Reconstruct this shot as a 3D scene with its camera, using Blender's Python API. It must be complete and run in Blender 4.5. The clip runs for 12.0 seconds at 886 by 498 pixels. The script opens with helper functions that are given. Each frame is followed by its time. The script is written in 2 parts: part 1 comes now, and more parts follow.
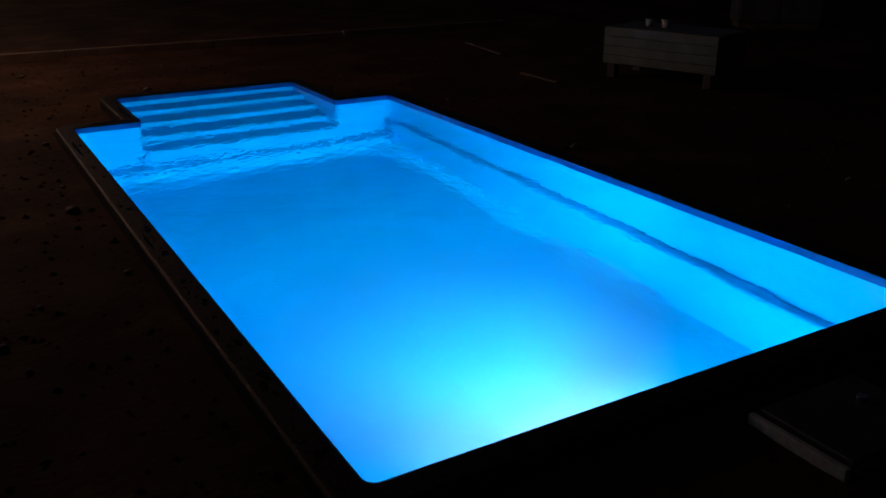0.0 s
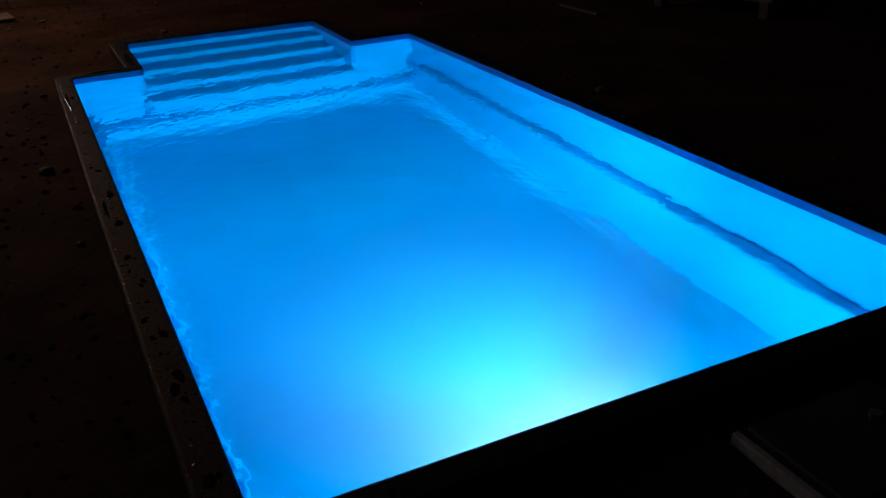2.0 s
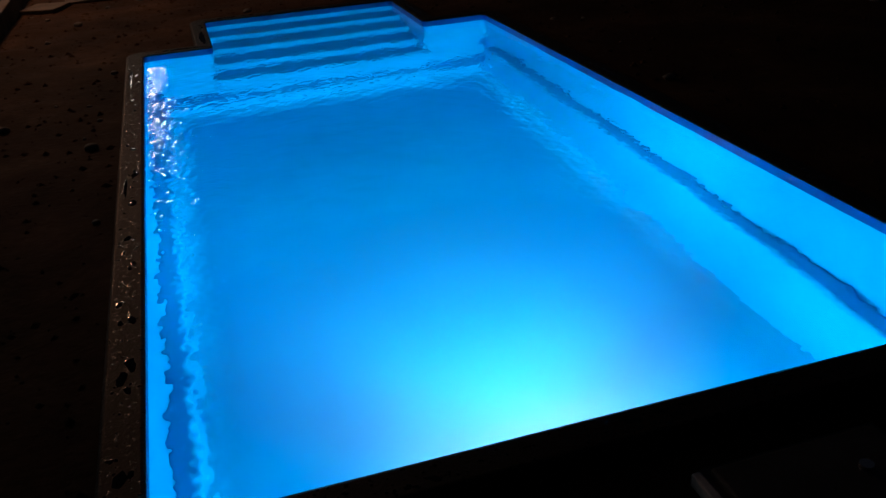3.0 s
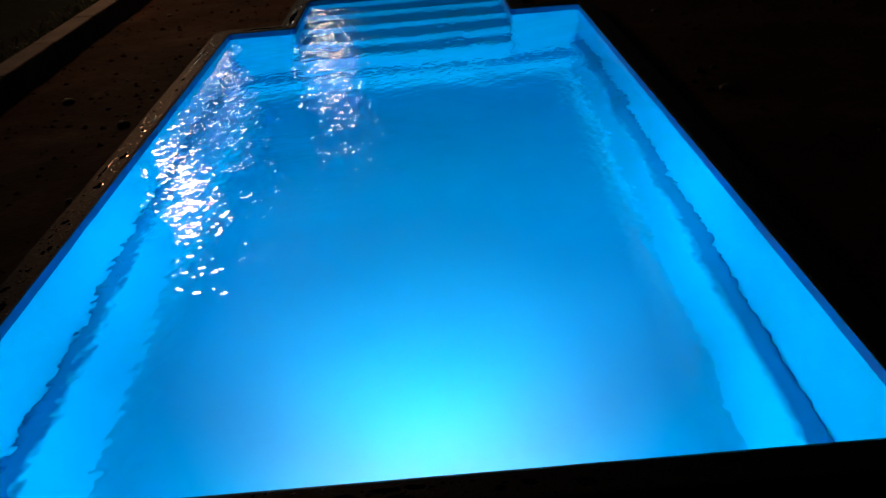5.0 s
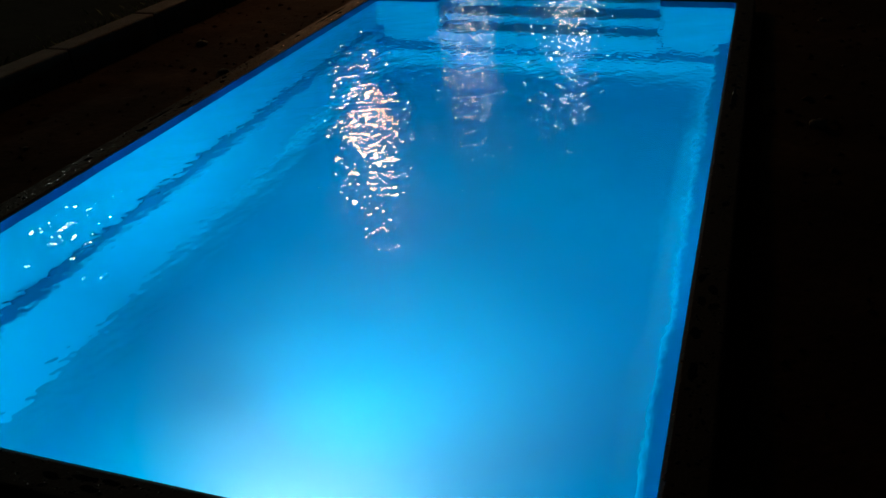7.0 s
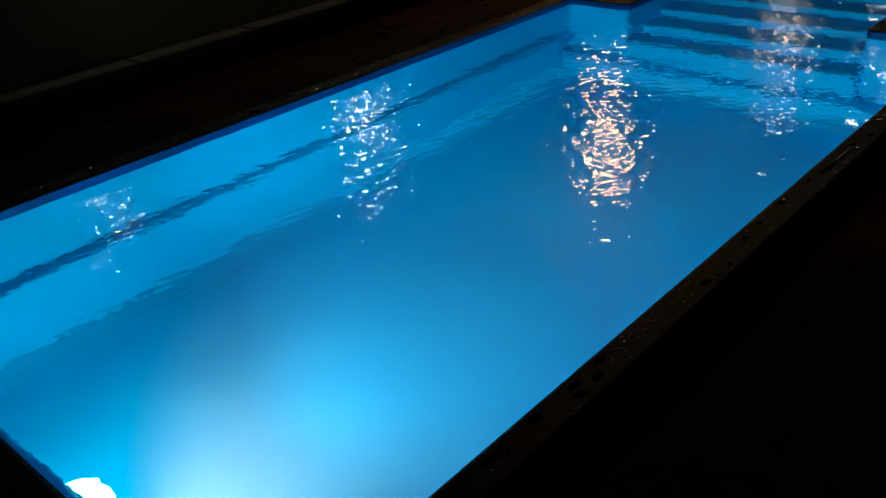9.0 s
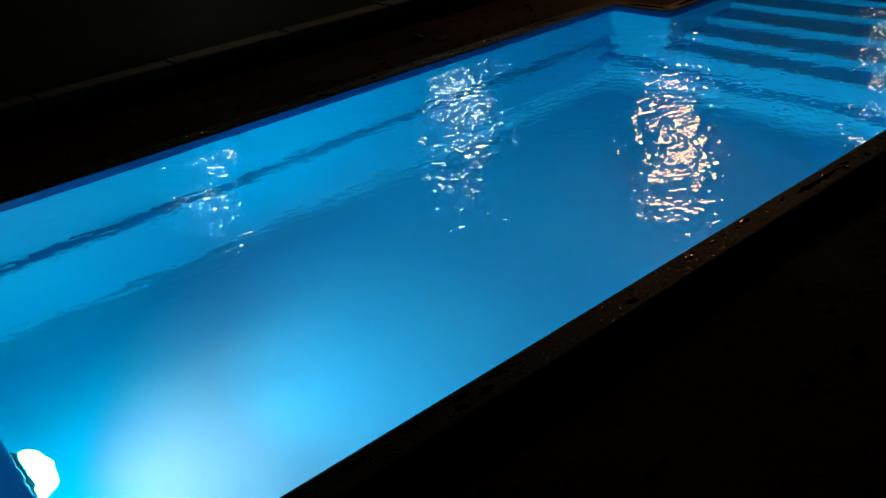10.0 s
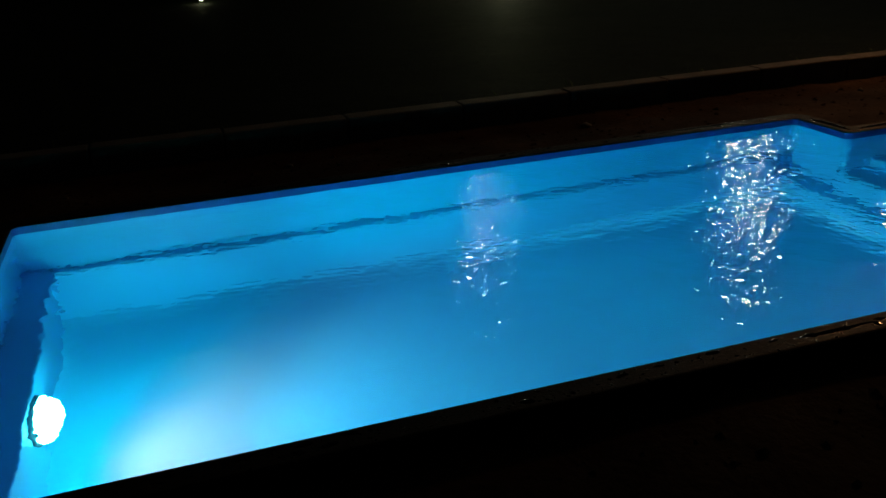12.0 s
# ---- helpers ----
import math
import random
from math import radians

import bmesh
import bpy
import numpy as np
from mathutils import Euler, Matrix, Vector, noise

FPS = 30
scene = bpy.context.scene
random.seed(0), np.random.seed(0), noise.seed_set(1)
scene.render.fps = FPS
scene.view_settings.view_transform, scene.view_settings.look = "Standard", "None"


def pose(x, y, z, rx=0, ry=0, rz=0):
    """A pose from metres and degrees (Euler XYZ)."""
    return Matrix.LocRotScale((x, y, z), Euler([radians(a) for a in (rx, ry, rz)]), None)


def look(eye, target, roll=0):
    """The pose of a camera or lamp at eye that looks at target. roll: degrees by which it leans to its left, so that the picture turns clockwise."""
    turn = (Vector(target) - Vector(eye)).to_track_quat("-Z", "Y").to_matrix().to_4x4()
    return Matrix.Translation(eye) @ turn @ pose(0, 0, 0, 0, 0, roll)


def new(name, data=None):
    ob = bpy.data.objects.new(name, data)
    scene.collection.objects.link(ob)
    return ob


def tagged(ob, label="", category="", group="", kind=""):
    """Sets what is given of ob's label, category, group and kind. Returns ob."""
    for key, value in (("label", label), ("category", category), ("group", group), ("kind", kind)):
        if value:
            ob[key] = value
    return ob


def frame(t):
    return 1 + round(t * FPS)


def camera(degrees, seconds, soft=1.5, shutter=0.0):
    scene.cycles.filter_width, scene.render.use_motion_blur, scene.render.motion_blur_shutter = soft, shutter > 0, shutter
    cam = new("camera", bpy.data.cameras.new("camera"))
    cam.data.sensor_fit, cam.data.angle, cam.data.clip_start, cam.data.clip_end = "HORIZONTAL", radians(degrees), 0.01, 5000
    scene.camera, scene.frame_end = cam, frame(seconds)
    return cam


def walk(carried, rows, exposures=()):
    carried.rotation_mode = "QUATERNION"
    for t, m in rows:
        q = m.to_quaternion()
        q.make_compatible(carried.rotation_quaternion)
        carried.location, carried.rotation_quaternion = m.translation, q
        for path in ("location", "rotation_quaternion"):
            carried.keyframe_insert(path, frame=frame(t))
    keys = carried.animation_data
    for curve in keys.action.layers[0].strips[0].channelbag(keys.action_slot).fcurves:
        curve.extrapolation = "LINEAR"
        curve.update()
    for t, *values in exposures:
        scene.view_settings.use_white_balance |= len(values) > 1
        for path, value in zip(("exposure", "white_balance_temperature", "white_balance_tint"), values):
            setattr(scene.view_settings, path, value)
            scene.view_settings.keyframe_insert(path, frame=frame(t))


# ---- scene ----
cam = camera(54.1, 12.0, 1.5, 0.2)
PATH = [
    (0, (-0.969, -2.113, 1.708), (-0.020, -0.507, 0.985), 0.13),
    (0.5, (-0.834, -2.025, 1.678), (0.064, -0.395, 0.946), 0.01),
    (1, (-0.682, -1.991, 1.682), (0.182, -0.357, 0.918), -0.77),
    (1.5, (-0.473, -1.941, 1.703), (0.339, -0.302, 0.892), -1.36),
    (2, (-0.272, -1.887, 1.690), (0.489, -0.253, 0.824), -2.28),
    (2.5, (0.035, -1.871, 1.647), (0.655, -0.185, 0.768), -3.25),
    (3, (0.328, -1.886, 1.626), (0.814, -0.163, 0.735), -3.73),
    (3.2, (0.459, -1.878, 1.623), (0.911, -0.148, 0.727), -3.97),
    (4.8, (1.591, -1.853, 1.651), (1.623, -0.077, 0.731), -5.40),
    (5, (1.723, -1.809, 1.616), (1.708, -0.030, 0.701), -5.21),
    (5.5, (2.146, -1.646, 1.594), (1.972, 0.106, 0.645), -6.26),
    (6, (2.493, -1.620, 1.631), (2.140, 0.108, 0.688), -5.54),
    (6.5, (2.803, -1.532, 1.611), (2.303, 0.171, 0.689), -5.66),
    (6.7, (2.914, -1.485, 1.643), (2.373, 0.198, 0.709), -4.85),
    (8.3, (3.865, -0.918, 1.634), (2.852, 0.523, 0.688), -7.52),
    (8.5, (3.982, -0.835, 1.614), (2.902, 0.569, 0.686), -9.15),
    (9, (4.280, -0.569, 1.698), (3.060, 0.701, 0.751), -4.63),
    (9.5, (4.551, -0.323, 1.692), (3.191, 0.793, 0.740), -6.93),
    (10, (4.765, -0.090, 1.670), (3.368, 1.003, 0.748), -5.92),
    (10.5, (4.965, 0.124, 1.594), (3.431, 1.153, 0.827), -5.04),
    (11, (5.166, 0.479, 1.596), (3.501, 1.303, 0.855), -4.24),
    (11.5, (5.329, 0.792, 1.650), (3.612, 1.497, 0.905), -3.60),
    (12, (5.558, 1.012, 1.630), (3.775, 1.564, 0.912), -3.12),
]
walk(cam, [(t, look(eye, target, roll)) for t, eye, target, roll in PATH],
     [(0, 0.02, 5950, 9), (2.0, -0.08, 5950, 8), (3.2, -0.18, 6150, 2), (5.0, -0.23, 6550, -8), (6.5, -0.50, 7000, -18), (8.3, -0.84, 7300, -17), (9.5, -0.90, 7600, -16), (12.0, -0.78, 7800, -13)])

# ---- plan, in metres: the top of the coping is z = 0 ----
W, L = 3.0, 5.695            # pool basin
AX0, AX1, AY = 0.565, 2.42, 6.85   # step alcove at the far end
WATER = -0.055
LEDGE_Z, LEDGE, LEDGE_NEAR = -0.775, 0.108, 0.19
FLOOR_Z = -1.60
GROUND_Z = -0.09
rng = random.Random(7)

# ---- world: a night sky with almost no light ----
world = bpy.data.worlds.new("night_sky")
scene.world = world
world.use_nodes = True
bg = world.node_tree.nodes["Background"]
bg.inputs["Color"].default_value = (0.35, 0.4, 0.6, 1)
bg.inputs["Strength"].default_value = 0.010


# ---- material helpers ----
def material(name):
    m = bpy.data.materials.new(name)
    m.use_nodes = True
    nt = m.node_tree
    return m, nt, nt.nodes["Principled BSDF"]


def noise_node(nt, scale, detail=4.0, rough=0.55):
    co = nt.nodes.new("ShaderNodeTexCoord")
    n = nt.nodes.new("ShaderNodeTexNoise")
    n.inputs["Scale"].default_value, n.inputs["Detail"].default_value = scale, detail
    n.inputs["Roughness"].default_value = rough
    nt.links.new(co.outputs["Object"], n.inputs["Vector"])
    return n.outputs["Fac"]


def ramp(nt, fac, stops):
    r = nt.nodes.new("ShaderNodeValToRGB")
    e = r.color_ramp.elements
    e[0].position, e[0].color = stops[0][0], (*stops[0][1], 1)
    e[1].position, e[1].color = stops[-1][0], (*stops[-1][1], 1)
    for p, c in stops[1:-1]:
        e.new(p).color = (*c, 1)
    nt.links.new(fac, r.inputs["Fac"])
    return r.outputs["Color"]


def bump(nt, shader, fac, strength, distance=0.01, chain=None):
    b = nt.nodes.new("ShaderNodeBump")
    b.inputs["Strength"].default_value, b.inputs["Distance"].default_value = strength, distance
    nt.links.new(fac, b.inputs["Height"])
    if chain:
        nt.links.new(chain, b.inputs["Normal"])
    nt.links.new(b.outputs["Normal"], shader.inputs["Normal"])
    return b.outputs["Normal"]


def surface(name, dark, mid, light, scale, rough, bump_strength=0.3, bump_scale=80.0, metal=0.0, fine=0.5):
    """Two scales of colour variation and a fine relief."""
    m, nt, s = material(name)
    big = ramp(nt, noise_node(nt, scale, 5), [(0.3, dark), (0.5, mid), (0.72, light)])
    small = noise_node(nt, scale * 14, 3)
    mix = nt.nodes.new("ShaderNodeMixRGB")
    mix.blend_type = "OVERLAY"
    mix.inputs["Fac"].default_value = fine
    nt.links.new(big, mix.inputs["Color1"])
    nt.links.new(small, mix.inputs["Color2"])
    nt.links.new(mix.outputs["Color"], s.inputs["Base Color"])
    s.inputs["Metallic"].default_value = metal
    rr = nt.nodes.new("ShaderNodeMapRange")
    rr.inputs["To Min"].default_value, rr.inputs["To Max"].default_value = rough[0], rough[1]
    nt.links.new(noise_node(nt, scale * 5, 4), rr.inputs["Value"])
    nt.links.new(rr.outputs["Result"], s.inputs["Roughness"])
    if bump_strength:
        bump(nt, s, noise_node(nt, bump_scale, 5), bump_strength, 0.01)
    return m


SHELL = surface("blue_gelcoat", (0.098, 0.490, 0.815), (0.107, 0.515, 0.840), (0.116, 0.540, 0.860), 1.3, (0.25, 0.4), 0.02, 30, fine=0.12)
COPING = surface("wet_dark_stone", (0.004, 0.0035, 0.003), (0.0065, 0.0055, 0.005), (0.011, 0.0095, 0.0085), 9.0, (0.05, 0.30), 0.35, 90)
for node in COPING.node_tree.nodes:
    if node.type == "MAP_RANGE":
        for key, value in (("From Min", 0.56), ("From Max", 0.66), ("To Min", 0.62), ("To Max", 0.12)):
            node.inputs[key].default_value = value
COPING.node_tree.nodes["Principled BSDF"].inputs["Specular IOR Level"].default_value = 0.18
SOIL = surface("dark_soil", (0.020, 0.0105, 0.0055), (0.040, 0.021, 0.011), (0.075, 0.041, 0.021), 1.1, (0.75, 0.98), 0.9, 28)
SOIL.node_tree.nodes["Principled BSDF"].inputs["Specular IOR Level"].default_value = 0.08
# wall blue darkened to paint in the shade above the waterline
SHADED_BAND = surface("shaded_wall_blue", (0.007, 0.060, 0.270), (0.009, 0.070, 0.310), (0.011, 0.080, 0.340), 3.0, (0.3, 0.5), 0.02, 40, fine=0.15)
CONCRETE = surface("weathered_concrete", (0.055, 0.044, 0.033), (0.085, 0.068, 0.051), (0.125, 0.102, 0.078), 4.0, (0.6, 0.9), 0.5, 70)
PLASTIC = surface("grey_plastic", (0.035, 0.035, 0.039), (0.055, 0.055, 0.060), (0.08, 0.08, 0.086), 5.0, (0.3, 0.6), 0.15, 90)
WHITE = surface("dirty_white_paint", (0.26, 0.26, 0.27), (0.38, 0.38, 0.39), (0.48, 0.48, 0.49), 2.6, (0.4, 0.7), 0.2, 50)
STEEL = surface("brushed_steel", (0.50, 0.51, 0.52), (0.58, 0.59, 0.60), (0.66, 0.67, 0.68), 6.0, (0.2, 0.4), 0.05, 120, metal=1.0)
POLE = surface("dark_painted_metal", (0.02, 0.02, 0.02), (0.03, 0.03, 0.03), (0.05, 0.05, 0.05), 6.0, (0.4, 0.6), 0.1, 90)
STONE = surface("dusty_field_stone", (0.05, 0.045, 0.038), (0.08, 0.072, 0.06), (0.12, 0.11, 0.09), 8.0, (0.6, 0.9), 0.6, 40)
LEAF = surface("grass_blades", (0.030, 0.050, 0.014), (0.050, 0.085, 0.022), (0.080, 0.120, 0.036), 3.0, (0.5, 0.8), 0.0)


def glow(name, colour, strength):
    m, nt, s = material(name)
    s.inputs["Base Color"].default_value = (0.8, 0.8, 0.8, 1)
    s.inputs["Emission Color"].default_value = (*colour, 1)
    s.inputs["Emission Strength"].default_value = strength
    return m


POOL_GLOW = glow("pool_lamp_lens", (0.09, 0.80, 1.0), 185.0)

# standing water over dark stone
WET, nt, s = material("standing_water")
nt.links.new(ramp(nt, noise_node(nt, 30, 3), [(0.35, (0.006, 0.005, 0.005)), (0.65, (0.012, 0.010, 0.009))]), s.inputs["Base Color"])
s.inputs["Roughness"].default_value, s.inputs["IOR"].default_value = 0.02, 1.333
bump(nt, s, noise_node(nt, 60, 2), 0.12, 0.004)

# clear water: one rippled sheet of glass
WATER_MAT, nt, s = material("clear_water")
s.inputs["Base Color"].default_value = (1, 1, 1, 1)
s.inputs["Roughness"].default_value = 0.0
s.inputs["IOR"].default_value = 1.333
s.inputs["Transmission Weight"].default_value = 1.0


# ---- mesh helpers ----
def part(name, bm, mat, parent=None, label="", smooth=False):
    me = bpy.data.meshes.new(name)
    bmesh.ops.recalc_face_normals(bm, faces=bm.faces)
    bm.to_mesh(me)
    bm.free()
    me.materials.append(mat)
    if smooth:
        for p in me.polygons:
            p.use_smooth = True
    ob = new(name, me)
    if parent:
        ob.parent = parent
    if label:
        tagged(ob, label)
    return ob


def box(x0, x1, y0, y1, z0, z1, bevel=0.0, seg=2):
    bm = bmesh.new()
    bmesh.ops.create_cube(bm, size=1, matrix=Matrix.Translation(((x0 + x1) / 2, (y0 + y1) / 2, (z0 + z1) / 2)) @ Matrix.Diagonal((x1 - x0, y1 - y0, z1 - z0, 1)))
    if bevel:
        bmesh.ops.bevel(bm, geom=bm.edges[:], offset=bevel, segments=seg, affect="EDGES", profile=0.5)
    return bm


def rounded(points, radii, seg=6):
    """A closed outline with its corners rounded."""
    out = []
    n = len(points)
    for i, (p, r) in enumerate(zip(points, radii)):
        p, a, b = Vector(p), Vector(points[i - 1]), Vector(points[(i + 1) % n])
        u, v = (a - p).normalized(), (b - p).normalized()
        c = p + (u + v) * r
        p0, p1 = p + u * r, p + v * r
        a0 = math.atan2(*(p0 - c).yx)
        d = (math.atan2(*(p1 - c).yx) - a0 + math.pi) % (2 * math.pi) - math.pi
        for k in range(seg + 1):
            t = a0 + d * k / seg
            out.append((c.x + r * math.cos(t), c.y + r * math.sin(t)))
    return out


def basin(o, r_in=0.05, r_out=0.05):
    """The basin's plan, pushed outwards by o, anticlockwise."""
    pts = [(-o, -o), (W + o, -o), (W + o, L + o), (AX1 + o, L + o), (AX1 + o, AY + o), (AX0 - o, AY + o), (AX0 - o, L + o), (-o, L + o)]
    rad = [r_in, r_in, r_in, r_out, r_in, r_in, r_out, r_in]
    return rounded(pts, rad)


def ring(sections):
    """A closed band swept through outlines that match point by point: (outline, z) in turn, joined back to the first."""
    bm = bmesh.new()
    loops = [[bm.verts.new((x, y, z)) for x, y in o] for o, z in sections]
    n = len(loops[0])
    for a, b in zip(loops, loops[1:] + loops[:1]):
        for i in range(n):
            bm.faces.new((a[i], a[(i + 1) % n], b[(i + 1) % n], b[i]))
    return bm


def disc(radius, depth, seg=40, matrix=Matrix(), r2=None):
    bm = bmesh.new()
    bmesh.ops.create_cone(bm, cap_ends=True, segments=seg, radius1=radius, radius2=radius if r2 is None else r2, depth=depth, matrix=matrix)
    return bm


def ball(radius, matrix=Matrix(), u=24, v=14):
    bm = bmesh.new()
    bmesh.ops.create_uvsphere(bm, u_segments=u, v_segments=v, radius=radius, matrix=matrix)
    return bm


def holder(name, label, category, group="", kind="", at=(0, 0, 0)):
    e = new(name)
    e.location = at
    return tagged(e, label, category, group, kind)


# ---- ground ----
def height(x, y):
    h = 0.030 * noise.noise((x * 0.9, y * 0.9, 3.0)) + 0.018 * noise.noise((x * 3.1, y * 3.1, 9.0)) + 0.010 * noise.noise((x * 8.0, y * 8.0, 1.0))
    near = max(-x, x - W, -y, y - L) - 0.13
    if AX0 - 0.4 < x < AX1 + 0.4:
        near = max(-x, x - W, -y, y - AY) - 0.13
    k = max(0.0, min(1.0, near / 0.4))
    return GROUND_Z + h * (0.25 + 0.75 * k)


def make_ground():
    fine_x = [round(-9 + 0.12 * i, 3) for i in range(159)]
    fine_y = [round(-5 + 0.12 * i, 3) for i in range(159)]
    cut_x, cut_y = [-0.10, AX0 - 0.10, AX1 + 0.10, W + 0.10], [-0.10, L + 0.10, AY + 0.10]
    far = [-1500, -300, -80, -40, -25, -17, -12]
    xs = sorted(far + [v for v in fine_x if all(abs(v - c) > 0.03 for c in cut_x)] + cut_x + [14, 20, 30, 60, 300, 1500])
    ys = sorted([-1500, -300, -80, -40, -20, -10, -7] + [v for v in fine_y if all(abs(v - c) > 0.03 for c in cut_y)] + cut_y + [17, 22, 30, 60, 300, 1500])
    bm = bmesh.new()
    grid = [[bm.verts.new((x, y, height(x, y))) for y in ys] for x in xs]
    for i in range(len(xs) - 1):
        for j in range(len(ys) - 1):
            cx, cy = (xs[i] + xs[i + 1]) / 2, (ys[j] + ys[j + 1]) / 2
            if (-0.1 < cx < W + 0.1 and -0.1 < cy < L + 0.1) or (AX0 - 0.1 < cx < AX1 + 0.1 and -0.1 < cy < AY + 0.1):
                continue
            bm.faces.new((grid[i][j], grid[i + 1][j], grid[i + 1][j + 1], grid[i][j + 1]))
    loose = [v for v in bm.verts if not v.link_faces]
    bmesh.ops.delete(bm, geom=loose, context="VERTS")
    return tagged(part("ground", bm, SOIL, smooth=True), "uneven dark bare soil round the swimming pool at night", "ground", kind="structure")


make_ground()

# near-black base colour: the lack of light beyond the kerb is put in here
GRASS = surface("darkened_lawn", (0.0025, 0.0037, 0.0012), (0.004, 0.006, 0.002), (0.007, 0.010, 0.0037), 2.2, (0.7, 0.95), 0.8, 40)
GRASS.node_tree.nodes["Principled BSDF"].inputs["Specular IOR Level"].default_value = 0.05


def make_lawn():
    bm = bmesh.new()
    xs = [-1500, -300, -80, -40] + [-24 + 0.7 * i for i in range(32)] + [-1.52]
    ys = [-1500, -300, -60, -20] + [-8 + 0.7 * i for i in range(40)] + [30, 60, 300, 1500]
    grid = [[bm.verts.new((x, y, GROUND_Z + 0.05 + 0.03 * noise.noise((x * 0.6, y * 0.6, 7)))) for y in ys] for x in xs]
    for i in range(len(xs) - 1):
        for j in range(len(ys) - 1):
            bm.faces.new((grid[i][j], grid[i + 1][j], grid[i + 1][j + 1], grid[i][j + 1]))
    return tagged(part("lawn", bm, GRASS, smooth=True), "mown lawn beyond the concrete kerb, night darkness put into its colour", "lawn", kind="structure")


make_lawn()

# ---- the pool ----
pool = holder("swimming_pool", "blue gelcoat swimming pool with a stepped alcove, lit from inside", "pool", kind="structure")
I0, I1 = basin(0.0), basin(0.115, 0.12, 0.02)
part("wall", ring([(I0, -0.010), (I0, -1.66), (I1, -1.66), (I1, -0.010)]), SHELL, pool, "smooth blue gelcoat wall")
part("floor", box(0.0, W, 0.0, L, FLOOR_Z - 0.08, FLOOR_Z), SHELL, pool)
part("ledge", box(-0.02, LEDGE, 0.0, L - 0.24, FLOOR_Z - 0.02, LEDGE_Z, 0.038, 5), SHELL, pool)
part("ledge", box(W - LEDGE, W + 0.02, 0.0, L - 0.24, FLOOR_Z - 0.02, LEDGE_Z, 0.038, 5), SHELL, pool)
part("ledge", box(LEDGE - 0.03, W - LEDGE + 0.03, -0.02, LEDGE_NEAR, FLOOR_Z - 0.02, LEDGE_Z - 0.003, 0.02, 3), SHELL, pool)


def cove(x0, x1, y0, y1, r, seg=10):
    """A hollow rounding all round the foot of the basin, from the walls into the floor."""
    bm = bmesh.new()
    prof = [(r * (1 - math.sin(radians(90 * k / seg))), r * (1 - math.cos(radians(90 * k / seg)))) for k in range(seg + 1)]
    loops = [[bm.verts.new((x, y, FLOOR_Z + 0.004 + h)) for x, y in ((x0 + o, y0 + o), (x1 - o, y0 + o), (x1 - o, y1 - o), (x0 + o, y1 - o))] for o, h in prof]
    for a, b in zip(loops, loops[1:]):
        for i in range(4):
            bm.faces.new((a[i], a[(i + 1) % 4], b[(i + 1) % 4], b[i]))
    return bm


part("cove", cove(LEDGE - 0.002, W - LEDGE + 0.002, LEDGE_NEAR - 0.002, L - 0.228, 0.16), SHELL, pool, smooth=True)
part("step", box(-0.02, W + 0.02, L - 0.23, L + 0.02, FLOOR_Z - 0.02, -1.26, 0.05, 4), SHELL, pool)
TREADS = [(6.56, AY + 0.02, -0.265), (6.24, 6.59, -0.46), (5.92, 6.27, -0.66), (5.63, 5.95, -0.86)]
for y0, y1, z in TREADS:
    part("step", box(AX0 - 0.02, AX1 + 0.02, y0, y1 + 0.02, -1.66, z, 0.034, 4), SHELL, pool)

# added band between the water and the coping, its deep blue painting in shade
part("shaded_wall_band", ring([(basin(-0.003), -0.0095), (basin(-0.003), -0.056), (basin(0.02), -0.056), (basin(0.02), -0.0095)]), SHADED_BAND, pool, "wall band above the waterline, deep blue painted in for shade")

# coping: rounded dark rim
lip = [(basin(-0.004), -0.009), (basin(-0.004), -0.005), (basin(0.010), 0.001)]
for k in range(6):
    a = radians(90 * k / 5)
    lip.append((basin(0.116 + 0.020 * math.sin(a), 0.12, 0.02), 0.004 - 0.020 * (1 - math.cos(a))))
inner = basin(0.119, 0.12, 0.02)
part("coping", ring(lip + [(basin(0.137, 0.12, 0.02), -0.16), (inner, -0.16), (inner, -0.009)]), COPING, pool, "wet dark stone rim with a rounded edge")


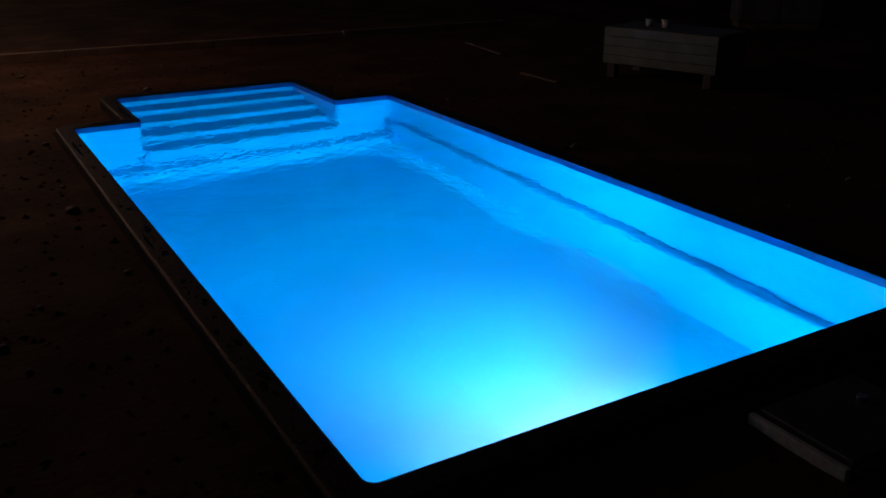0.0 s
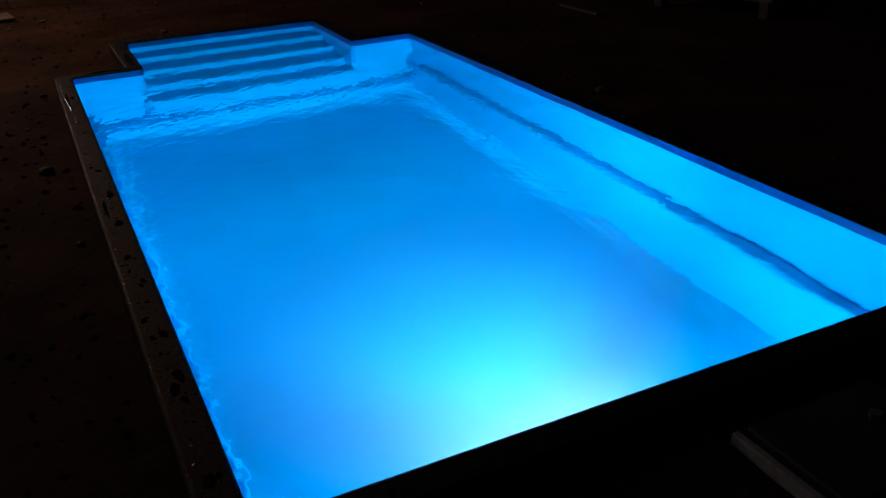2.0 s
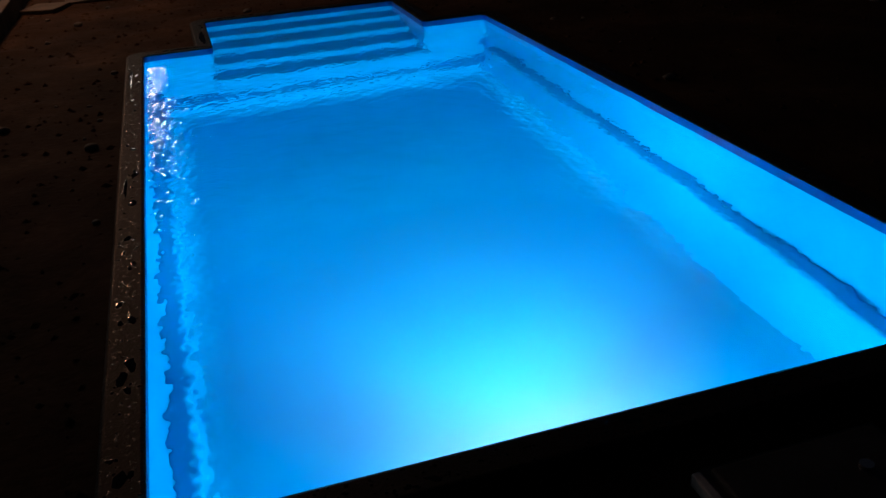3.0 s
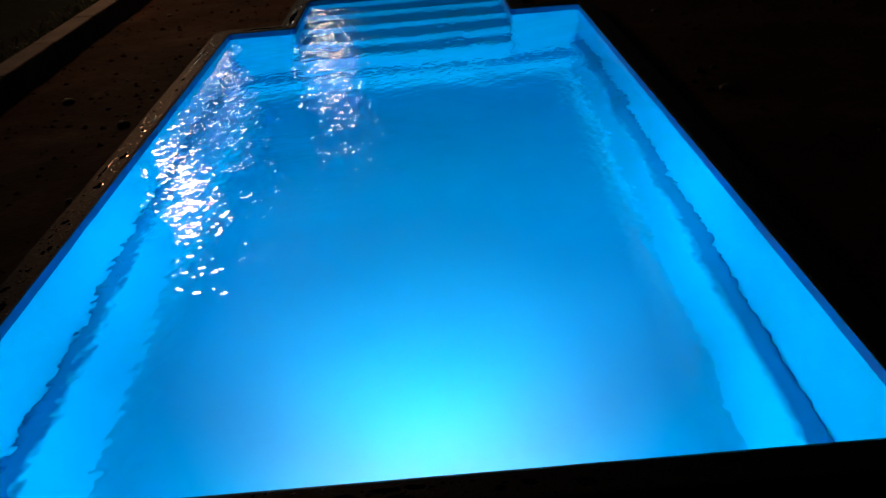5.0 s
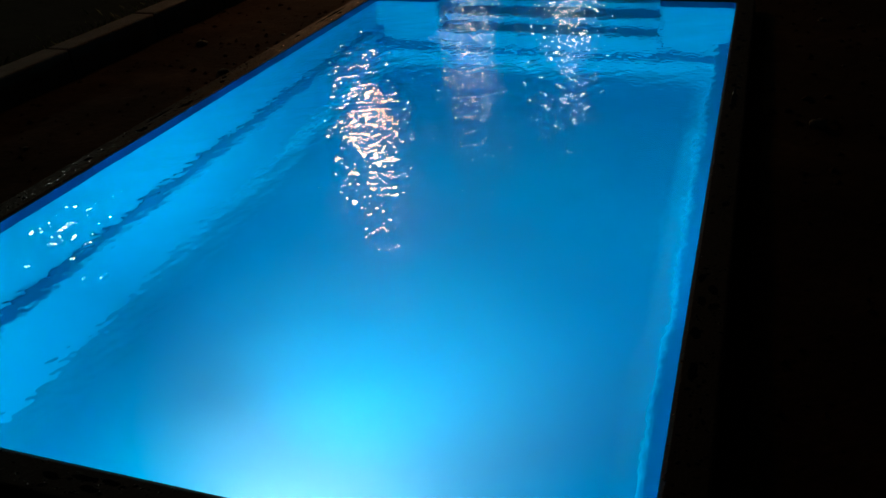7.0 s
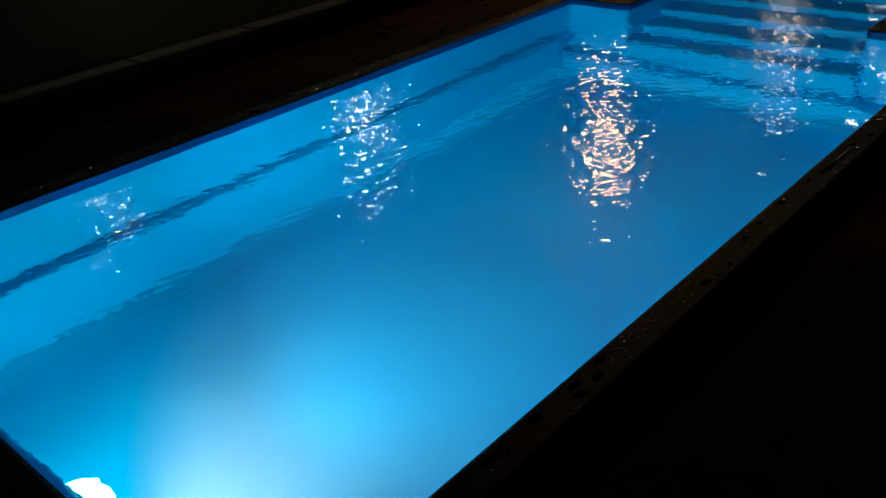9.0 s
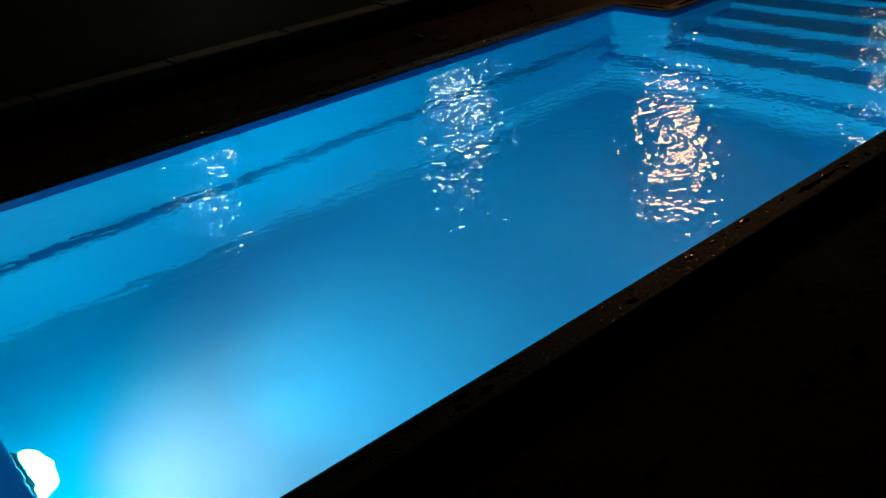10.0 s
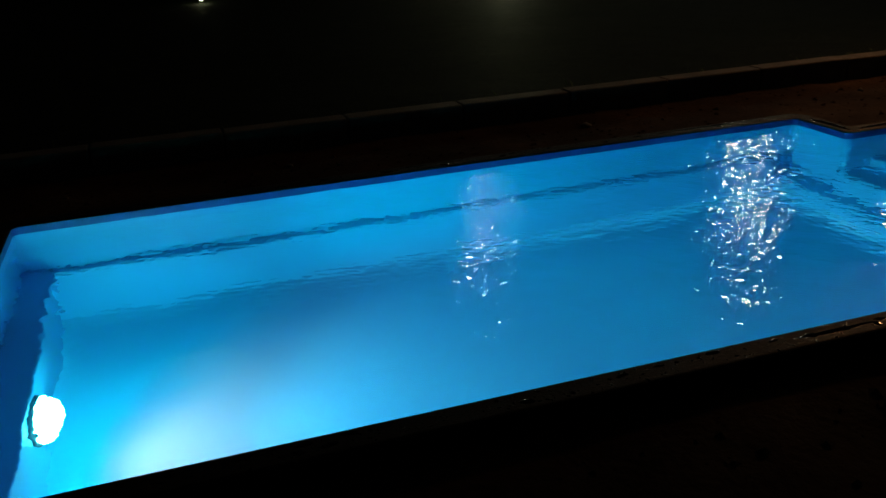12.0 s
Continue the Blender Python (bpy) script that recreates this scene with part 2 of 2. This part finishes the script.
# ---- water ----
def make_water():
    step = 0.0060
    nx, ny = int((W + 0.06) / step) + 1, int((AY + 0.06) / step) + 1
    x = -0.03 + step * np.arange(nx)
    y = -0.03 + step * np.arange(ny)
    X, Y = np.meshgrid(x, y, indexing="ij")
    Z = np.zeros_like(X)
    r = np.random.RandomState(5)
    calm = (0.74 + 0.30 / (1 + np.exp(-(Y - 2.5) * 2.2))) * (1 - 0.75 * np.exp(-((X - 2.1) ** 2 + (Y - 0.4) ** 2) / 0.7)) * (1 - 0.40 * np.exp(-((X - W) / 0.55) ** 2))
    for k in range(98):
        short = k < 54 or k > 73
        lam = (0.036 * (0.072 / 0.036) ** r.rand() if k < 24 else 0.080 * (0.20 / 0.080) ** r.rand()) if k < 54 else 0.028 * (0.045 / 0.028) ** r.rand() if k > 73 else 0.30 * (0.9 / 0.30) ** r.rand()
        a = r.normal(2.25, 1.5) if short else r.rand() * 2 * np.pi
        slope = 0.0180 if k < 24 else 0.0118 if k < 54 else 0.0085 if k > 73 else 0.0055
        amp = slope * lam / (2 * np.pi)
        q = 2 * np.pi / lam
        warp = 0.8 * np.sin(1.7 * X + 2.3 * Y + k) + 0.6 * np.sin(5.1 * X - 3.7 * Y + 2 * k)
        patch = 0.65 + 0.55 * np.sin(X * (1.1 + 0.05 * k) + Y * (0.9 - 0.03 * k) + k) if short else 1.0
        Z += (calm if short else 1.0) * patch * amp * np.sin(q * (X * np.cos(a) + Y * np.sin(a)) + 6.28 * r.rand() + warp)
    inside = lambda cx, cy: ((cx > -0.03) & (cx < W + 0.03) & (cy < L + 0.03)) | ((cx > AX0 - 0.03) & (cx < AX1 + 0.03))
    ids = np.arange(nx * ny).reshape(nx, ny)
    cx, cy = X[:-1, :-1] + step / 2, Y[:-1, :-1] + step / 2
    keep = inside(cx, cy)
    quads = np.stack([ids[:-1, :-1], ids[1:, :-1], ids[1:, 1:], ids[:-1, 1:]], -1)[keep]
    used = np.unique(quads)
    back = np.zeros(nx * ny, int)
    back[used] = np.arange(len(used))
    pts = np.stack([X.ravel(), Y.ravel(), WATER + Z.ravel()], -1)[used]
    me = bpy.data.meshes.new("water")
    me.from_pydata(pts.tolist(), [], back[quads].tolist())
    me.shade_smooth()
    me.materials.append(WATER_MAT)
    return tagged(new("water", me), "clear gently rippled pool water glinting under lamps", "water", kind="structure")


make_water()

# splashed water lying on the coping in small flat puddles and drops
def make_puddles():
    verts, faces = [], []
    runs = [((0, -0.02), (0, L), -1, 0), ((W, -0.02), (W, L), 1, 0), ((0, L), (AX0 - 0.1, L), 0, 1), ((AX1 + 0.1, L), (W, L), 0, 1),
            ((AX0, L + 0.1), (AX0, AY), -1, 0), ((AX1, L + 0.1), (AX1, AY), 1, 0), ((AX0, AY), (AX1, AY), 0, 1), ((0.1, 0), (W - 0.1, 0), 0, -1)]
    for (xa, ya), (xb, yb), ox, oy in runs:
        for k in range(int(26 * math.hypot(xb - xa, yb - ya))):
            t, small = rng.random(), rng.random() < 0.8
            r = rng.uniform(0.004, 0.010) if small else rng.uniform(0.010, 0.022)
            o = rng.uniform(0.014 + r, 0.112 - r)
            cx, cy = xa + (xb - xa) * t + ox * o, ya + (yb - ya) * t + oy * o
            z = 0.0006 + 0.003 * (o - 0.010) / 0.106
            along, high, n, ph = (rng.uniform(1.0, 1.3) if small else rng.uniform(1.2, 2.6)), r * rng.uniform(0.10, 0.18) if small else rng.uniform(0.0010, 0.0020), len(verts), rng.uniform(0, 6.28)
            seg, rows = 12, ((1.0, 0.0), (0.75, 0.55), (0.4, 0.88))
            for f, h in rows:
                for q in range(seg):
                    a = 6.283 * q / seg
                    w = r * f * (1 + 0.22 * math.sin(2 * a + ph) + 0.12 * math.sin(5 * a + 2 * ph))
                    u, v = w * math.cos(a), w * math.sin(a) * along
                    px, py = (u, v) if ox else (v, u)
                    verts.append((cx + px, cy + py, z + high * h))
            verts.append((cx, cy, z + high))
            for b in range(2):
                for q in range(seg):
                    faces.append((n + b * seg + q, n + b * seg + (q + 1) % seg, n + (b + 1) * seg + (q + 1) % seg, n + (b + 1) * seg + q))
            faces += [(n + 2 * seg + q, n + 2 * seg + (q + 1) % seg, n + 3 * seg) for q in range(seg)]
    # longer films of water by the alcove's corners
    for cx, cy, hx, hy in ((0.30, L + 0.065, 0.20, 0.030), (AX0 - 0.062, L + 0.42, 0.028, 0.26), (AX1 + 0.062, L + 0.55, 0.026, 0.30), (-0.085, L - 0.75, 0.013, 0.30), (-0.088, 2.6, 0.010, 0.16), (W + 0.064, 3.4, 0.014, 0.20)):
        n, seg, high = len(verts), 48, 0.0016
        for f, h in ((1.0, 0.0), (0.8, 0.75), (0.5, 0.95)):
            for q in range(seg):
                a = 6.283 * q / seg
                w = f * (1 + 0.12 * math.sin(3 * a + cx * 9) + 0.08 * math.sin(7 * a + cy * 5))
                verts.append((cx + hx * w * math.cos(a), cy + hy * w * math.sin(a), 0.0022 + high * h))
        verts.append((cx, cy, 0.0022 + high))
        for b in range(2):
            for q in range(seg):
                faces.append((n + b * seg + q, n + b * seg + (q + 1) % seg, n + (b + 1) * seg + (q + 1) % seg, n + (b + 1) * seg + q))
        faces += [(n + 2 * seg + q, n + 2 * seg + (q + 1) % seg, n + 3 * seg) for q in range(seg)]
    me = bpy.data.meshes.new("splashed_water")
    me.from_pydata(verts, [], faces)
    me.shade_smooth()
    me.materials.append(WET)
    return tagged(new("splashed_water", me), "drops and small puddles of splashed water on dark coping", "water drops", kind="stuff")


make_puddles()

# ---- underwater lamp on the near wall ----
LAMP = (1.56, LEDGE_NEAR, -1.00)
lamp = holder("underwater_light", "round white underwater lamp set in the pool wall", "pool light", at=LAMP)
turn = Matrix.Rotation(radians(-90), 4, "X")
part("rim", disc(0.165, 0.024, 48, Matrix.Translation((0, 0.012, 0)) @ turn, 0.150), WHITE, lamp, "white plastic rim", True)
part("lens", ball(0.146, Matrix.Translation((0, 0.022, 0)) @ Matrix.Diagonal((1, 0.78, 1, 1)), 36, 20), POOL_GLOW, lamp, "glowing white domed lens", True)


def pool_beam(energy, colour, spread, target):
    """One lobe of the underwater lamp's light, from just in front of its lens."""
    beam = bpy.data.lights.new("pool_beam", "SPOT")
    beam.energy, beam.color, beam.shadow_soft_size = energy, colour, 0.06
    beam.spot_size, beam.spot_blend = radians(spread), 1.0
    new("pool_beam", beam).matrix_basis = look((LAMP[0], LAMP[1] + 0.20, LAMP[2]), target)


pool_beam(570.0, (0.02, 0.67, 1.0), 110, (LAMP[0], 4.0, LAMP[2] + 0.84))
pool_beam(165.0, (1.0, 0.22, 0.18), 108, (LAMP[0], 1.20, FLOOR_Z))


# ---- garden lamps, whose images glitter on the water ----
def garden_lamp(x, y, z, colour, strength, radius, label):
    e = holder("garden_lamp", label, "lamp", "lamps round the garden", at=(x, y, GROUND_Z))
    h = z - GROUND_Z
    part("base", disc(0.11, 0.06, 24, Matrix.Translation((0, 0, 0.02)), 0.07), POLE, e)
    part("pole", disc(0.035, h - radius, 16, Matrix.Translation((0, 0, (h - radius) / 2)), 0.025), POLE, e, smooth=True)
    part("globe", ball(radius, Matrix.Translation((0, 0, h))), glow("lamp_globe", colour, strength), e, "glowing glass globe", True)
    part("cap", disc(radius * 0.9, 0.04, 24, Matrix.Translation((0, 0, h + radius * 1.02)), radius * 0.3), POLE, e)
    return e


garden_lamp(-1.88, 9.35, 2.85, (1.0, 0.45, 0.25), 58.0, 0.28, "warm glowing globe lamp on a dark post by the kerb")
garden_lamp(-0.70, 18.3, 3.7, (1.0, 0.82, 0.66), 26.0, 0.25, "white globe lamp on a tall dark post far off")
garden_lamp(-3.90, 20.6, 4.8, (1.0, 0.80, 0.64), 18.0, 0.30, "white globe lamp on a tall dark post far off")
garden_lamp(-20.0, 20.8, 9.0, (1.0, 0.97, 0.90), 42.0, 0.50, "white street lamp on a very tall post far off")
garden_lamp(-22.5, 11.3, 9.0, (1.0, 0.97, 0.90), 45.0, 0.28, "white street lamp on a very tall post far off")


# ---- kerb and paving by the far end ----
kerb = holder("kerb", "weathered concrete kerb along the edge of the plot", "kerb", kind="structure")
for k in range(16):
    y = -5.6 + k
    part("kerb_stone", box(-1.56 + rng.uniform(-.008, .008), -1.36, y + 0.006, y + 0.994, GROUND_Z - 0.15, 0.12 + rng.uniform(-.006, .006), 0.014), CONCRETE, kerb)

edging = holder("lawn_edging", "low concrete edging between bare soil and dark lawn", "edging", kind="structure")
for k in range(9):
    x = -1.35 + k
    part("edging_stone", box(x + 0.005, x + 0.995, 10.42 + rng.uniform(-.008, .008), 10.52, GROUND_Z - 0.12, 0.005 + rng.uniform(-.006, .006), 0.012), CONCRETE, edging)

for x, y, sx, sy, a in [(-0.62, 9.47, 0.55, 0.4, 8), (-1.08, 9.10, 0.42, 0.4, -24)]:
    o = part("paving_slab", box(-sx / 2, sx / 2, -sy / 2, sy / 2, -0.03, 0.03, 0.01), CONCRETE)
    o.matrix_basis = pose(x, y, GROUND_Z + 0.02, 1, -1, a)
    tagged(o, "loose pale concrete paving slab lying on the soil", "paving slab", "loose slabs on the soil")

# ---- hatch behind the near rim ----
hatch = holder("service_hatch", "grey plastic service hatch lid on the soil beside the pool", "hatch", at=(1.78, -0.48, GROUND_Z))
part("frame", box(-0.30, 0.30, -0.23, 0.23, -0.05, 0.035, 0.01), POLE, hatch)
part("lid", box(-0.27, 0.27, -0.20, 0.20, 0.03, 0.055, 0.008), POLE, hatch)
part("edge_strip", box(-0.325, -0.295, -0.21, 0.21, -0.03, 0.045, 0.006), WHITE, hatch, "pale edge strip")
part("knob", disc(0.02, 0.02, 20, Matrix.Translation((0.12, 0.05, 0.06))), STEEL, hatch, "small metal knob")

# ---- white crate across the plot ----
crate = holder("storage_crate", "dirty white panelled crate on short legs standing on soil", "crate", at=(6.45, 5.25, GROUND_Z))
crate.rotation_euler = (0, 0, radians(-72))
for sx in (-0.6, 0.6):
    for sy in (-0.3, 0.3):
        part("leg", box(sx - 0.05, sx + 0.05, sy - 0.05, sy + 0.05, 0, 0.17, 0.008), PLASTIC, crate)
part("body", box(-0.70, 0.70, -0.36, 0.36, 0.16, 0.58, 0.012), PLASTIC, crate)
for k in range(4):
    part("slat", box(-0.70, 0.70, -0.375, -0.362, 0.17 + k * 0.103, 0.17 + k * 0.103 + 0.095, 0.004), PLASTIC, crate)


# ---- pale cabinet farther off, behind the crate ----
cabinet = holder("garden_cabinet", "pale weathered garden cabinet standing on dark ground", "cabinet", at=(11.5, 8.0, GROUND_Z))
cabinet.rotation_euler = (0, 0, radians(-36))
part("plinth", box(-0.64, 0.64, -0.26, 0.30, -0.05, 0.10, 0.01), CONCRETE, cabinet)
part("body", box(-0.68, 0.68, -0.29, 0.32, 0.10, 1.38, 0.015), PLASTIC, cabinet)
part("lid", box(-0.72, 0.72, -0.33, 0.35, 1.38, 1.43, 0.012), PLASTIC, cabinet)
for sx in (-1, 1):
    door = part("door", box(min(sx * 0.012, sx * 0.65), max(sx * 0.012, sx * 0.65), -0.312, -0.288, 0.14, 1.34, 0.006), PLASTIC, cabinet)
    part("handle", box(sx * 0.08 - 0.012, sx * 0.08 + 0.012, -0.335, -0.310, 0.66, 0.84, 0.005), POLE, door)


# ---- low lights on the lawn ----
def bollard(x, y, h, strength, label):
    e = holder("bollard_lamp", label, "lamp", "low lights on the lawn", at=(x, y, GROUND_Z - 0.01))
    part("post", disc(0.05, h, 20, Matrix.Translation((0, 0, h / 2))), POLE, e, smooth=True)
    part("light_band", disc(0.045, 0.07, 20, Matrix.Translation((0, 0, h + 0.035))), glow("bollard_glow", (1.0, 0.98, 0.72), strength), e, "glowing band")
    part("cap", disc(0.09, 0.02, 20, Matrix.Translation((0, 0, h + 0.08)), 0.07), POLE, e)


bollard(-17.0, 10.1, 0.32, 3400.0, "low bollard lamp lighting a patch of lawn")
bollard(-16.8, 2.2, 0.12, 60.0, "small path light set low in the grass")


# ---- small things lying about ----
def pot(x, y, z, r, h, label):
    e = holder("plant_pot", label, "pot", "pots on the crate", at=(x, y, z))
    part("pot", disc(r * 0.75, h, 24, Matrix.Translation((0, 0, h / 2)), r), WHITE, e, smooth=True)
    part("rim", disc(r * 1.08, h * 0.18, 24, Matrix.Translation((0, 0, h * 0.93)), r * 1.08), WHITE, e)
    part("soil", disc(r * 0.85, 0.01, 24, Matrix.Translation((0, 0, h * 1.02))), SOIL, e)


pot(6.33, 5.55, GROUND_Z + 0.58, 0.05, 0.08, "small pale plant pot standing on the crate")
pot(6.39, 5.34, GROUND_Z + 0.58, 0.06, 0.09, "pale plant pot with a wide rim on the crate")


def lath(x, y, a, n, label):
    o = part("wooden_lath", box(-n / 2, n / 2, -0.025, 0.025, 0, 0.02, 0.004), CONCRETE)
    o.matrix_basis = pose(x, y, height(x, y) + 0.012, 0, 0, a)
    return tagged(o, label, "lath", "laths lying on the soil")


lath(5.80, 8.25, 81, 1.2, "pale wooden lath lying on bare soil")
lath(5.09, 5.97, 90, 0.7, "short pale wooden lath lying on bare soil")


def stone(i, x, y, r):
    bm = bmesh.new()
    bmesh.ops.create_icosphere(bm, subdivisions=2, radius=r)
    for v in bm.verts:
        v.co *= 1 + 0.35 * noise.noise(v.co * (2.2 / r) + Vector((i * 7.1, i, 0)))
        v.co.z *= 0.6
    o = part("field_stone", bm, STONE, smooth=True)
    o.location = (x, y, height(x, y) + r * 0.2)
    return tagged(o, "small earth-stained field stone half sunk in soil", "stone", "stones on the soil")


for i in range(38):
    side = rng.random()
    if side < 0.55:
        x, y = rng.uniform(-1.2, -0.22), rng.uniform(-1.5, 9.4)
    elif side < 0.8:
        x, y = rng.uniform(-0.8, 4.5), rng.uniform(7.2, 9.8)
    else:
        x, y = rng.uniform(3.3, 6.5), rng.uniform(1.0, 8.5)
    stone(i, x, y, rng.choice([0.012, 0.016, 0.02, 0.03, 0.045]))


# clods of earth, too many to count
def make_clods():
    verts, faces = [], []
    base = [(1, 0, 0), (-1, 0, 0), (0, 1, 0), (0, -1, 0), (0, 0, 1), (0, 0, -1)]
    tri = [(0, 2, 4), (2, 1, 4), (1, 3, 4), (3, 0, 4), (2, 0, 5), (1, 2, 5), (3, 1, 5), (0, 3, 5)]
    for k in range(5200):
        x, y = rng.uniform(-1.32, 6.0), rng.uniform(-1.8, 10.5)
        if -0.18 < x < W + 0.18 and -0.18 < y < L + 0.2 or AX0 - 0.2 < x < AX1 + 0.2 and -0.1 < y < AY + 0.2:
            continue
        r = 0.008 + 0.026 * rng.random() ** 3
        z, n, t = height(x, y), len(verts), rng.uniform(0, 6.28)
        for bx, by, bz in base:
            f = r * rng.uniform(0.7, 1.25)
            verts.append((x + f * (bx * math.cos(t) - by * math.sin(t)), y + f * (bx * math.sin(t) + by * math.cos(t)), z + 0.6 * f * bz))
        faces += [tuple(n + q for q in f) for f in tri]
    me = bpy.data.meshes.new("earth_clods")
    me.from_pydata(verts, [], faces)
    me.materials.append(SOIL)
    return tagged(new("earth_clods", me), "loose crumbs of dark earth scattered over bare soil", "soil", kind="stuff")


make_clods()


# grass tufts at the kerb and in the lawn patch under the low lamp
def make_grass():
    verts, faces = [], []
    for k in range(9000):
        if k % 3:
            x, y = rng.gauss(-16.4, 1.6), rng.gauss(9.9, 1.8)
        else:
            x, y = -1.58 - abs(rng.gauss(0, 0.25)), rng.uniform(0.0, 9.3)
        h, w, a, b = rng.uniform(0.03, 0.09), rng.uniform(0.003, 0.006), rng.uniform(0, 6.28), rng.uniform(-0.03, 0.03)
        z, n = GROUND_Z + 0.04, len(verts)
        c, s_ = math.cos(a) * w, math.sin(a) * w
        verts += [(x - c, y - s_, z), (x + c, y + s_, z), (x + b + c * .5, y + s_ * .5, z + h * .6), (x + b * 2, y + b, z + h)]
        faces += [(n, n + 1, n + 2), (n, n + 2, n + 3)]
    me = bpy.data.meshes.new("grass_blades")
    me.from_pydata(verts, [], faces)
    me.materials.append(LEAF)
    return tagged(new("grass_blades", me), "short dark grass blades along the kerb and lawn", "grass", kind="stuff")


make_grass()
